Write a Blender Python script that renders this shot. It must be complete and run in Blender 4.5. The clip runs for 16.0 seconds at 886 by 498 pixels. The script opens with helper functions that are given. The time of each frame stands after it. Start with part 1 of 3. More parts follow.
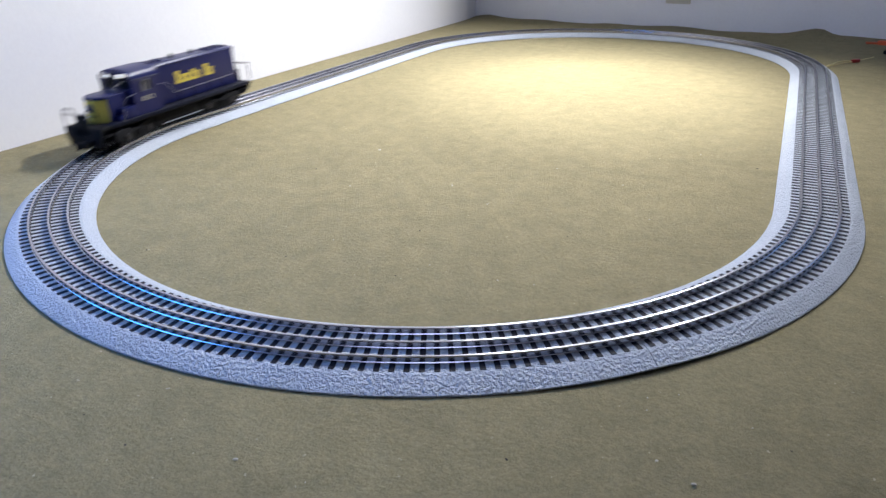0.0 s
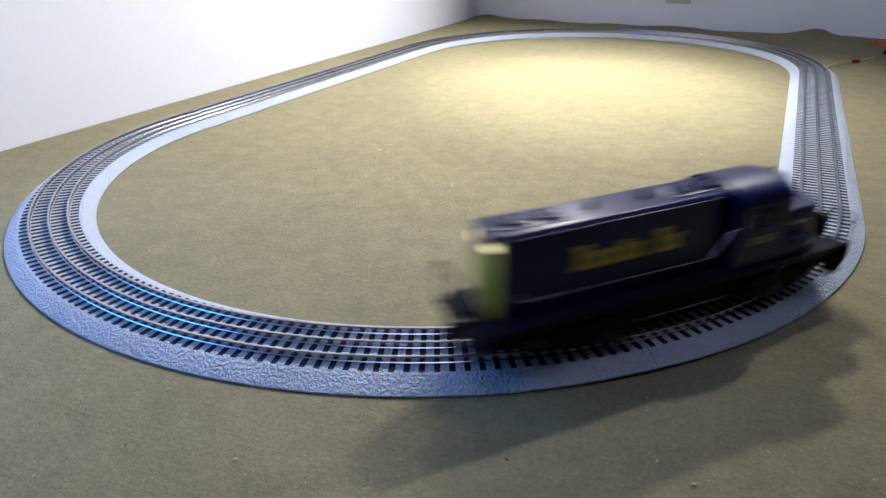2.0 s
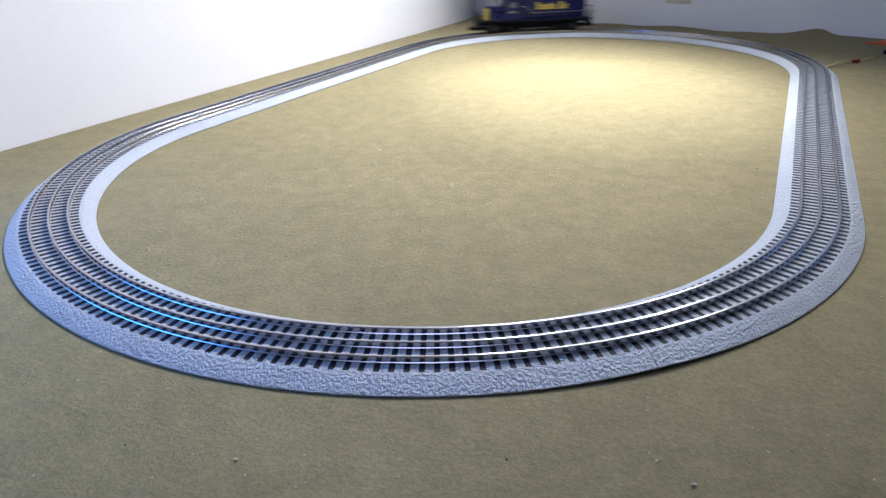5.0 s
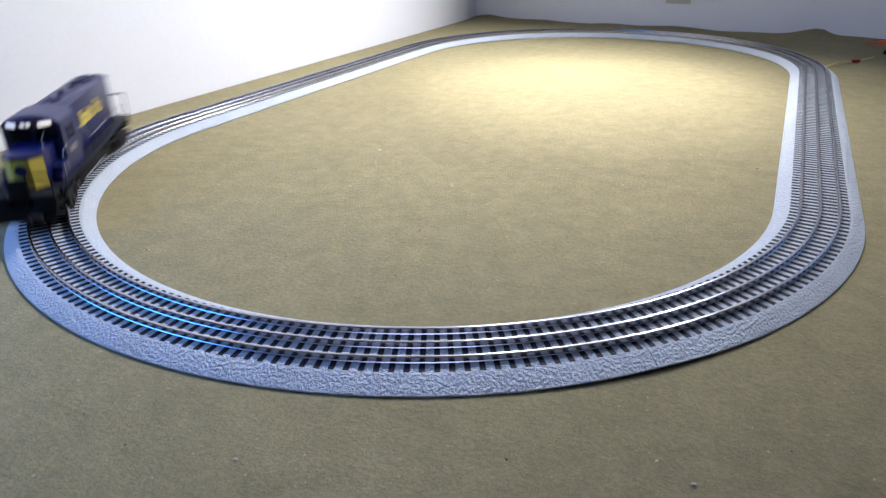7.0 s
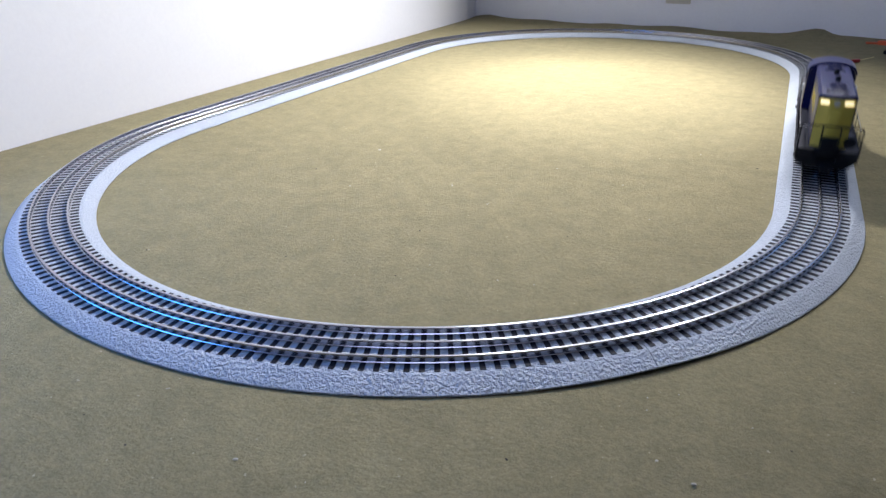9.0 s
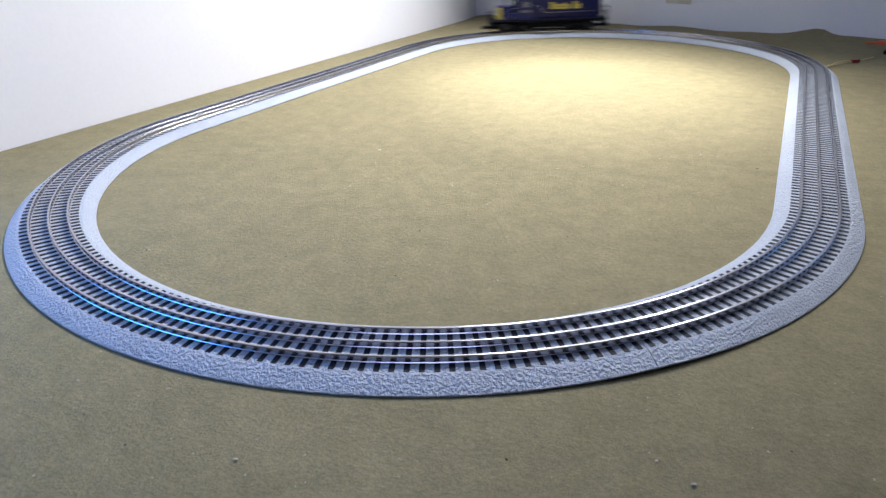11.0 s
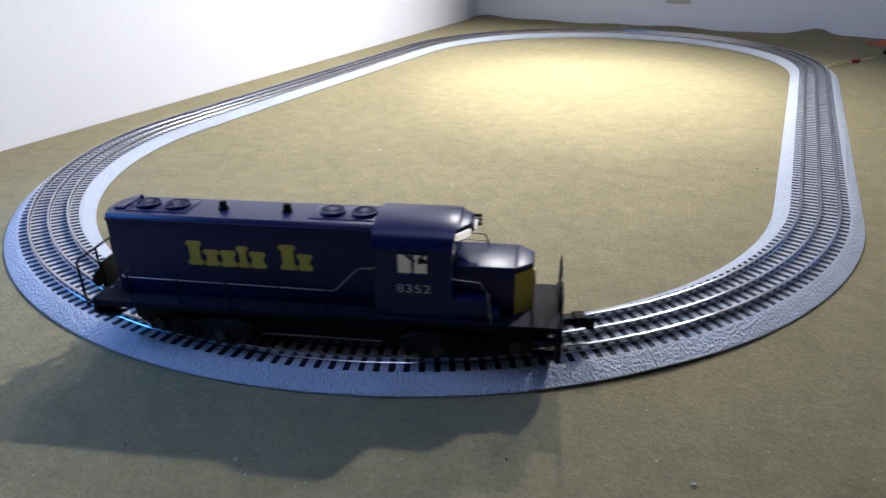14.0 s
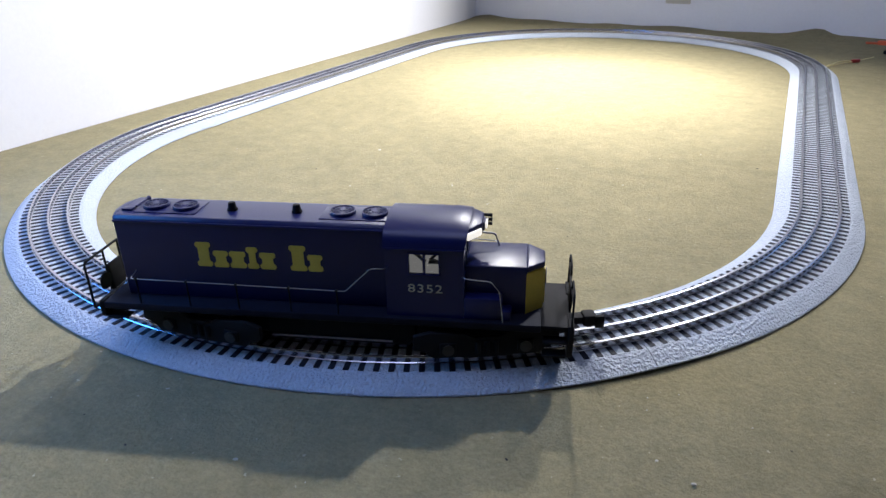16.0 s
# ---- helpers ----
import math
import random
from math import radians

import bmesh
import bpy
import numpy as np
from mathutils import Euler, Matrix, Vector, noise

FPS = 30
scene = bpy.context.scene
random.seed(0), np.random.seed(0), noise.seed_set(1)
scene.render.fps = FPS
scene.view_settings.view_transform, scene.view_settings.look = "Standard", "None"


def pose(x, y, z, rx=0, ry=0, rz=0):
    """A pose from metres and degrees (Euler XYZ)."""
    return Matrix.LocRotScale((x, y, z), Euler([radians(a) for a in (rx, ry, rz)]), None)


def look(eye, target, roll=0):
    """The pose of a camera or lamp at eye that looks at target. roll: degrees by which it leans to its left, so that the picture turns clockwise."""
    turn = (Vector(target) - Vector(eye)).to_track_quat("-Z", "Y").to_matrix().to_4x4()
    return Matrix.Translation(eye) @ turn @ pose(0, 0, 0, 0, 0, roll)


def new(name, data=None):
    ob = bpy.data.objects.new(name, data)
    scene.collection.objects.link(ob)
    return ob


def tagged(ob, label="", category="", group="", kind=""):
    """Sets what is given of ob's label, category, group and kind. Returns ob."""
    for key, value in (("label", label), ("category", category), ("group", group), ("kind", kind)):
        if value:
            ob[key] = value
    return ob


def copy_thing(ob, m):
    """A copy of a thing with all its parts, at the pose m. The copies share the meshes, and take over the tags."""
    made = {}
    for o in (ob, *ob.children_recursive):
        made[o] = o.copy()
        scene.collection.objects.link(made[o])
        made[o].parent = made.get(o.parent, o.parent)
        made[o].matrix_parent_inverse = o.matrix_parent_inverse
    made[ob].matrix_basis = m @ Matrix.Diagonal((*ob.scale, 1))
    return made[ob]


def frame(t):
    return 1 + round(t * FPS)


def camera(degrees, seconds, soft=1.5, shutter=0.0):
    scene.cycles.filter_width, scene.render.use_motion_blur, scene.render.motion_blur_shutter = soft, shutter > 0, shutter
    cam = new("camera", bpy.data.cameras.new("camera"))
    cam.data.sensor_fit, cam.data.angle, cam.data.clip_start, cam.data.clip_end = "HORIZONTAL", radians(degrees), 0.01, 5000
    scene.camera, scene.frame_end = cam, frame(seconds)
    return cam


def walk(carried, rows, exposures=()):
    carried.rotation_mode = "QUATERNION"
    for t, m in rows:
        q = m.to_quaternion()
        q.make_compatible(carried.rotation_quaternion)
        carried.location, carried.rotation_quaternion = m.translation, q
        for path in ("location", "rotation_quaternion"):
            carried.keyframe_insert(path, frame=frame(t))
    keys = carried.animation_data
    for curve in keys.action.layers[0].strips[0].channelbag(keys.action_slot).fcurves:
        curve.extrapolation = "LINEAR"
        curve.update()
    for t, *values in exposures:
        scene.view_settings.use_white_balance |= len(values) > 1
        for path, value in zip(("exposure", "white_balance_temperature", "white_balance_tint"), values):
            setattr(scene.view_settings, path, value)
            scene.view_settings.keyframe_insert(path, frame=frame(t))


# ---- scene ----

# ---- camera: stands still ----
EYE = Vector((0.3893, -0.7617, 0.2814))
YAW, PITCH, ROLL = -0.46288, -0.44442, -0.01602
AIM = Vector((math.sin(YAW) * math.cos(PITCH), math.cos(YAW) * math.cos(PITCH), math.sin(PITCH)))
cam = camera(66.74, 16.0, soft=1.45, shutter=0.9)
STAND = look(EYE, EYE + AIM, math.degrees(ROLL))
walk(cam, [(0.0, STAND), (16.0, STAND)], exposures=[(0.0, 0.0), (13.6, 0.0), (14.3, 0.04), (15.0, 0.26), (16.0, 0.36)])

# ---- plan, in metres ----
R, L, RAIL_TOP = 0.4521, 0.7762, 0.0166   # curve radius, straight length, rail height
GAUGE = 0.01814                            # middle rail to outer rail
BED, BED_TOP, TIE_HALF = 0.0428, 0.0100, 0.0281
WALL_X = -0.603                            # side wall
BW = (Vector((-0.605, 1.512, 0)), Vector((0.99457, -0.10408, 0)))   # far wall: start, direction
ROOM_E, ROOM_S, ROOM_H = 2.5, -2.4, 2.3

def wall_u(u, z=0.0, off=0.0):
    """A point of the far wall: u along it, z up, off in front of it."""
    d = BW[1]
    n = Vector((d.y, -d.x, 0))
    return BW[0] + d * u + n * off + Vector((0, 0, z))


# ---- light ----
world = bpy.data.worlds.new("world")
scene.world = world
world.use_nodes = True
wb = world.node_tree.nodes["Background"]
wb.inputs[0].default_value = (0.45, 0.6, 1.0, 1)
wb.inputs[1].default_value = 0.05


def spot(name, at, aim, watts, colour, angle, blend, size):
    d = bpy.data.lights.new(name, "SPOT")
    d.energy, d.color, d.spot_size, d.spot_blend, d.shadow_soft_size = watts, colour, radians(angle), blend, size
    ob = new(name, d)
    ob.matrix_world = look(at, aim)
    return ob


def area(name, at, aim, watts, colour, sx, sy):
    d = bpy.data.lights.new(name, "AREA")
    d.shape, d.size, d.size_y, d.energy, d.color = "RECTANGLE", sx, sy, watts, colour
    ob = new(name, d)
    ob.matrix_world = look(at, aim)
    return ob


# two reflector lamps over the far end (a wide one, and one with a hot centre), daylight as from two assumed low windows
# out of view, a weak overhead fill added
WIDE, BEAM = (0.58, 1.18, 1.58), (-0.28, 1.28, 1.5)
spot("spot_lamp", WIDE, (-0.50, 0.28, 0.18), 290, (0.97, 0.98, 1.07), 74, 1.0, 0.035)
spot("spot_lamp", BEAM, (0.09, 0.42, 0), 186, (0.98, 0.97, 0.99), 56, 1.0, 0.035)
spot("spot_lamp", BEAM, (0.07, 0.55, 0), 245, (1.0, 0.97, 0.95), 28, 1.0, 0.035)
# both windows are unseen, assumed from blue reflections on roadbed and rails
area("assumed_window_light", (WALL_X - 0.02, -0.75, 0.5), (-0.05, -0.55, 0.0), 6.4, (0.06, 0.31, 1.0), 0.5, 0.55)
area("assumed_window_light", wall_u(1.85, 0.85, -0.02), (0.42, -0.1, 0.0), 2.0, (0.18, 0.44, 1.0), 0.56, 0.56)
# added bluish fill from above for the near side; no ceiling lamp is known
area("overhead_fill", (0.25, -0.75, ROOM_H - 0.02), (0.25, -0.75, 0), 7.0, (0.77, 0.87, 1.42), 0.9, 0.9)


# ---- materials ----
def material(name):
    m = bpy.data.materials.new(name)
    m.use_nodes = True
    return m, m.node_tree.nodes, m.node_tree.links, m.node_tree.nodes["Principled BSDF"]


def noise_node(nodes, links, scale, detail=4, rough=0.6, coord="Object"):
    tc = nodes.new("ShaderNodeTexCoord")
    n = nodes.new("ShaderNodeTexNoise")
    n.inputs["Scale"].default_value, n.inputs["Detail"].default_value, n.inputs["Roughness"].default_value = scale, detail, rough
    links.new(tc.outputs[coord], n.inputs["Vector"])
    return n


def ramp(nodes, links, src, stops):
    r = nodes.new("ShaderNodeValToRGB")
    while len(r.color_ramp.elements) < len(stops):
        r.color_ramp.elements.new(0.5)
    for e, (p, c) in zip(r.color_ramp.elements, stops):
        e.position, e.color = p, (*c, 1)
    links.new(src, r.inputs[0])
    return r.outputs[0]


def mix(nodes, links, a, b, fac, mode="MIX"):
    m = nodes.new("ShaderNodeMix")
    m.data_type, m.blend_type = "RGBA", mode
    if isinstance(fac, float):
        m.inputs[0].default_value = fac
    else:
        links.new(fac, m.inputs[0])
    links.new(a, m.inputs[6])
    links.new(b, m.inputs[7])
    return m.outputs[2]


def bump(nodes, links, bsdf, src, strength, dist):
    b = nodes.new("ShaderNodeBump")
    b.inputs["Strength"].default_value, b.inputs["Distance"].default_value = strength, dist
    links.new(src, b.inputs["Height"])
    links.new(b.outputs[0], bsdf.inputs["Normal"])


def two_scale(name, c0, c1, big, fine, rough, metal=0.0, relief=0.3, depth=0.0005, spec=0.5, fine_mix=0.5, coord="Object"):
    m, nodes, links, p = material(name)
    a = noise_node(nodes, links, big, 5, 0.6, coord)
    b = noise_node(nodes, links, fine, 3, 0.7, coord)
    ca = ramp(nodes, links, a.outputs[0], [(0.3, c0), (0.7, c1)])
    cb = ramp(nodes, links, b.outputs[0], [(0.3, c0), (0.7, c1)])
    links.new(mix(nodes, links, ca, cb, fine_mix), p.inputs["Base Color"])
    p.inputs["Roughness"].default_value, p.inputs["Metallic"].default_value = rough, metal
    p.inputs["Specular IOR Level"].default_value = spec
    if relief:
        bump(nodes, links, p, b.outputs[0], relief, depth)
    return m


def carpet_material():
    m, nodes, links, p = material("felt_carpet")
    big = noise_node(nodes, links, 5, 7, 0.72)
    blot = noise_node(nodes, links, 42, 7, 0.72)
    tuft = noise_node(nodes, links, 235, 5, 0.72)
    fine = noise_node(nodes, links, 900, 3, 0.8)
    a = ramp(nodes, links, big.outputs[0], [(0.3, (0.169, 0.147, 0.079)), (0.7, (0.287, 0.243, 0.130))])
    b = ramp(nodes, links, tuft.outputs[0], [(0.32, (0.085, 0.073, 0.038)), (0.68, (0.390, 0.338, 0.193))])
    c = ramp(nodes, links, blot.outputs[0], [(0.30, (0.113, 0.100, 0.055)), (0.70, (0.352, 0.299, 0.167))])
    d = ramp(nodes, links, fine.outputs[0], [(0.32, (0.103, 0.089, 0.044)), (0.68, (0.367, 0.317, 0.179))])
    col = mix(nodes, links, mix(nodes, links, mix(nodes, links, a, b, 0.38), c, 0.34), d, 0.12)
    # sparse pale fluff caught in the pile
    fluff = noise_node(nodes, links, 190, 2, 0.5)
    spots = ramp(nodes, links, fluff.outputs[0], [(0.725, (0, 0, 0)), (0.765, (0.600, 0.600, 0.600))])
    pale = nodes.new("ShaderNodeRGB")
    pale.outputs[0].default_value = (0.48, 0.43, 0.31, 1)
    links.new(mix(nodes, links, col, pale.outputs[0], spots), p.inputs["Base Color"])
    p.inputs["Roughness"].default_value = 0.95
    p.inputs["Specular IOR Level"].default_value = 0.15
    bump(nodes, links, p, tuft.outputs[0], 1.0, 0.0021)
    return m


def ballast_material():
    m, nodes, links, p = material("moulded_ballast")
    big = noise_node(nodes, links, 14, 4, 0.6)
    fine = noise_node(nodes, links, 420, 3, 0.75)
    a = ramp(nodes, links, big.outputs[0], [(0.3, (0.41, 0.455, 0.51)), (0.7, (0.495, 0.54, 0.595))])
    b = ramp(nodes, links, fine.outputs[0], [(0.38, (0.29, 0.325, 0.37)), (0.62, (0.58, 0.62, 0.68))])
    links.new(mix(nodes, links, a, b, 0.25), p.inputs["Base Color"])
    p.inputs["Roughness"].default_value = 0.45
    p.inputs["Specular IOR Level"].default_value = 0.5
    grit = noise_node(nodes, links, 400, 2.5, 0.62)
    bump(nodes, links, p, grit.outputs[0], 1.0, 0.0045)
    return m


def plain(name, c, rough=0.5, metal=0.0, spec=0.5, glow=None, strength=0.0, vary=0.12, scale=90):
    c0 = tuple(max(0, v * (1 - vary)) for v in c)
    c1 = tuple(min(1, v * (1 + vary)) for v in c)
    m = two_scale(name, c0, c1, scale, scale * 9, rough, metal, 0.12, 0.0002, spec)
    p = m.node_tree.nodes["Principled BSDF"]
    if glow:
        p.inputs["Emission Color"].default_value = (*glow, 1)
        p.inputs["Emission Strength"].default_value = strength
    return m


CARPET = carpet_material()
BALLAST = ballast_material()
WALL = two_scale("wall_paint", (0.74, 0.74, 0.75), (0.80, 0.80, 0.805), 3, 160, 0.8, 0, 0.15, 0.0006, 0.2)
# paint of the unseen walls, kept dark so they bounce little light
UNSEEN_WALL = two_scale("dark_unseen_wall_paint", (0.15, 0.142, 0.130), (0.19, 0.180, 0.166), 3, 160, 0.85, 0, 0.15, 0.0006, 0.2)
CEIL = two_scale("ceiling_paint", (0.72, 0.72, 0.72), (0.78, 0.78, 0.78), 4, 200, 0.9, 0, 0.15, 0.0006, 0.2)
TIE = plain("black_tie_plastic", (0.009, 0.010, 0.016), 0.6, 0, 0.18, vary=0.3, scale=40)
RAIL = two_scale("nickel_rail", (0.40, 0.40, 0.44), (0.54, 0.54, 0.59), 25, 300, 0.23, 1.0, 0.08, 0.0001)
BLUE = plain("navy_plastic", (0.0028, 0.0058, 0.056), 0.34, 0, 0.36, vary=0.1, scale=60)
DECKBLUE = plain("dull_navy_deck", (0.006, 0.007, 0.015), 0.55, 0, 0.10, vary=0.3)
YELLOW = plain("yellow_paint", (0.50, 0.39, 0.06), 0.42, 0, 0.45)
BLACK = plain("black_frame", (0.007, 0.007, 0.008), 0.65, 0, 0.12, vary=0.3)
WHEEL = plain("dark_wheel_metal", (0.020, 0.019, 0.020), 0.45, 0.5, 0.4, vary=0.4)
WIRE = plain("steel_wire", (0.55, 0.55, 0.58), 0.28, 1.0, 0.5)
CAP = plain("worn_bearing_grey", (0.028, 0.026, 0.025), 0.5, 0.2, 0.4, vary=0.4)
SEAT = plain("grey_seat_plastic", (0.16, 0.16, 0.17), 0.5)
GOLD = plain("cream_number_paint", (0.42, 0.39, 0.30), 0.5)
LIT = plain("lit_lens", (0.9, 0.9, 0.86), 0.3, 0, 0.5, (1.0, 0.95, 0.86), 0.65)
WARM = plain("warm_lit_lens", (0.8, 0.66, 0.35), 0.35, 0, 0.5, (1.0, 0.84, 0.46), 1.2)
CABLIT = plain("lit_cab_inside", (0.04, 0.039, 0.037), 0.6, 0, 0.3, (1.0, 0.96, 0.93), 0.115, vary=0.8, scale=70)
PLATE = plain("outlet_plastic", (0.55, 0.53, 0.43), 0.45)
ORANGE = plain("orange_rubber", (0.75, 0.13, 0.04), 0.45)
RED = plain("dark_red_rubber", (0.30, 0.02, 0.015), 0.45)
CREAM = plain("cream_wire_insulation", (0.66, 0.55, 0.25), 0.5)
LINT = plain("pale_lint", (0.40, 0.37, 0.30), 0.9)
DIRT = plain("dark_crumb", (0.03, 0.025, 0.02), 0.9)


def glass_material():
    m, nodes, links, p = material("window_glass")
    p.inputs["Base Color"].default_value = (0.9, 0.93, 0.95, 1)
    p.inputs["Roughness"].default_value = 0.08
    p.inputs["Transmission Weight"].default_value = 1.0
    p.inputs["IOR"].default_value = 1.2
    return m


GLASS = glass_material()


# ---- mesh helpers ----
def mesh_of(name, bm, mat, smooth=None):
    bmesh.ops.recalc_face_normals(bm, faces=bm.faces[:])
    me = bpy.data.meshes.new(name)
    if smooth is not None:
        for f in bm.faces:
            f.smooth = True
        for e in bm.edges:
            if len(e.link_faces) == 2 and e.calc_face_angle(0) > radians(smooth):
                e.smooth = False
    bm.to_mesh(me)
    bm.free()
    me.materials.append(mat)
    return me


def part(name, bm, mat, parent=None, label="", smooth=30):
    ob = new(name, mesh_of(name, bm, mat, smooth))
    if parent is not None:
        ob.parent = parent
    return tagged(ob, label)


def thing(name, label, category, group="", kind=""):
    return tagged(new(name), label, category, group, kind)


def box(x0, x1, y0, y1, z0, z1, bevel=0.0, bm=None, seg=2):
    b = bmesh.new()
    bmesh.ops.create_cube(b, size=1)
    for v in b.verts:
        v.co = Vector(((x0 + x1) / 2 + v.co.x * (x1 - x0), (y0 + y1) / 2 + v.co.y * (y1 - y0), (z0 + z1) / 2 + v.co.z * (z1 - z0)))
    if bevel:
        bmesh.ops.bevel(b, geom=b.edges[:], offset=bevel, segments=seg, affect="EDGES", profile=0.5)
    return join(bm, b)


def join(bm, b):
    if bm is None:
        return b
    me = bpy.data.meshes.new("tmp")
    b.to_mesh(me)
    b.free()
    bm.from_mesh(me)
    bpy.data.meshes.remove(me)
    return bm


def prism(outline, lo, hi, axis="x", bevel=0.0, bm=None, seg=2):
    """A closed outline, swept from lo to hi along an axis. x: (y, z) points; y: (x, z); z: (x, y)."""
    b = bmesh.new()
    put = {"x": lambda p, t: (t, p[0], p[1]), "y": lambda p, t: (p[0], t, p[1]), "z": lambda p, t: (p[0], p[1], t)}[axis]
    ends = [[b.verts.new(put(p, t)) for p in outline] for t in (lo, hi)]
    b.faces.new(ends[0])
    b.faces.new(ends[1][::-1])
    n = len(outline)
    for i in range(n):
        b.faces.new((ends[0][i], ends[1][i], ends[1][(i + 1) % n], ends[0][(i + 1) % n]))
    bmesh.ops.recalc_face_normals(b, faces=b.faces[:])
    if bevel:
        bmesh.ops.bevel(b, geom=b.edges[:], offset=bevel, segments=seg, affect="EDGES", profile=0.5)
    return join(bm, b)


def panel(xs, zs, holes, y0, y1):
    """An upright plate of thickness y0 to y1, cut into a grid whose cells in holes are left open."""
    b = bmesh.new()
    grid = {(i, k, n): b.verts.new((x, y, z)) for i, x in enumerate(xs) for k, z in enumerate(zs) for n, y in enumerate((y0, y1))}
    solid = {(i, k) for i in range(len(xs) - 1) for k in range(len(zs) - 1)} - set(holes)
    for i, k in solid:
        for n in (0, 1):
            b.faces.new([grid[c] for c in ((i, k, n), (i + 1, k, n), (i + 1, k + 1, n), (i, k + 1, n))])
        for di, dk, c0, c1 in ((-1, 0, (i, k), (i, k + 1)), (1, 0, (i + 1, k), (i + 1, k + 1)), (0, -1, (i, k), (i + 1, k)), (0, 1, (i, k + 1), (i + 1, k + 1))):
            if (i + di, k + dk) not in solid:
                b.faces.new([grid[(*c0, 0)], grid[(*c1, 0)], grid[(*c1, 1)], grid[(*c0, 1)]])
    return b


def cyl(at, axis, r0, r1, length, n=20, bm=None, bevel=0.0):
    b = bmesh.new()
    bmesh.ops.create_cone(b, cap_ends=True, segments=n, radius1=r0, radius2=r1, depth=length)
    if bevel:
        rim = [e for e in b.edges if any(len(f.verts) > 4 for f in e.link_faces)]
        bmesh.ops.bevel(b, geom=rim, offset=bevel, segments=2, affect="EDGES")
    turn = Vector((0, 0, 1)).rotation_difference(Vector(axis)).to_matrix().to_4x4()
    b.transform(Matrix.Translation(at) @ turn)
    return join(bm, b)


def tube(points, r, n=8, bm=None, closed=False):
    b = bmesh.new()
    pts = [Vector(p) for p in points]
    rings = []
    for i, p in enumerate(pts):
        a = pts[max(i - 1, 0)]
        c = pts[min(i + 1, len(pts) - 1)]
        d = (c - a).normalized()
        up = Vector((0, 0, 1)) if abs(d.z) < 0.9 else Vector((1, 0, 0))
        s = d.cross(up).normalized()
        t = s.cross(d)
        rings.append([b.verts.new(p + r * (math.cos(k * math.tau / n) * s + math.sin(k * math.tau / n) * t)) for k in range(n)])
    for u, v in zip(rings, rings[1:]):
        for k in range(n):
            b.faces.new((u[k], v[k], v[(k + 1) % n], u[(k + 1) % n]))
    b.faces.new(rings[0][::-1])
    b.faces.new(rings[-1])
    return join(bm, b)


def rounded(points, r=0.003, n=3):
    """A polyline with its corners cut round."""
    pts = [Vector(p) for p in points]
    out = [pts[0]]
    for a, p, c in zip(pts, pts[1:], pts[2:]):
        u, v = (a - p), (c - p)
        k = min(r, u.length / 2, v.length / 2)
        p0, p1 = p + u.normalized() * k, p + v.normalized() * k
        for i in range(n + 1):
            t = i / n
            out.append((1 - t) ** 2 * p0 + 2 * t * (1 - t) * p + t * t * p1)
    out.append(pts[-1])
    return out


# ---- the room ----
def floor_sheet():
    """The felt: one sheet that runs up to the walls, with a wavy, lifting edge at the far wall."""
    bm = bmesh.new()
    n_u, rows = 150, []
    length = 3.2
    offs = [0.0, 0.012, 0.03, 0.06, 0.1, 0.16]

    def lift(u):
        w = 0.0035 + 0.0025 * math.sin(u * 11 + 0.6) + 0.002 * math.sin(u * 29)
        w += 0.020 * math.exp(-((u - 1.075) / (0.07 if u < 1.075 else 0.03)) ** 2) + 0.004 * math.exp(-((u - 0.06) / 0.03) ** 2)
        return max(w, 0.001)
    for i, off in enumerate(offs):
        fall = math.exp(-off / 0.045) if i < len(offs) - 1 else 0
        row = []
        for k in range(n_u + 1):
            u = k / n_u * length
            p = wall_u(u, 0, off + 0.004)
            p.x = max(p.x, WALL_X + 0.002)
            p.z = lift(u) * fall
            row.append(bm.verts.new(p))
        rows.append(row)
    ys = [1.05, 0.8, 0.4, 0.0, -0.4, -0.8, -1.2, ROOM_S]
    for y in ys:
        row = []
        for k in range(n_u + 1):
            u = k / n_u * length
            p = wall_u(u, 0, 0.16)
            row.append(bm.verts.new((max(p.x, WALL_X + 0.002), y, 0)))
        rows.append(row)
    for a, b in zip(rows, rows[1:]):
        for k in range(n_u):
            bm.faces.new((a[k], a[k + 1], b[k + 1], b[k]))
    ob = part("floor", bm, CARPET, smooth=60)
    return tagged(ob, "olive brown felt carpet with a wavy far edge", "carpet", kind="structure")


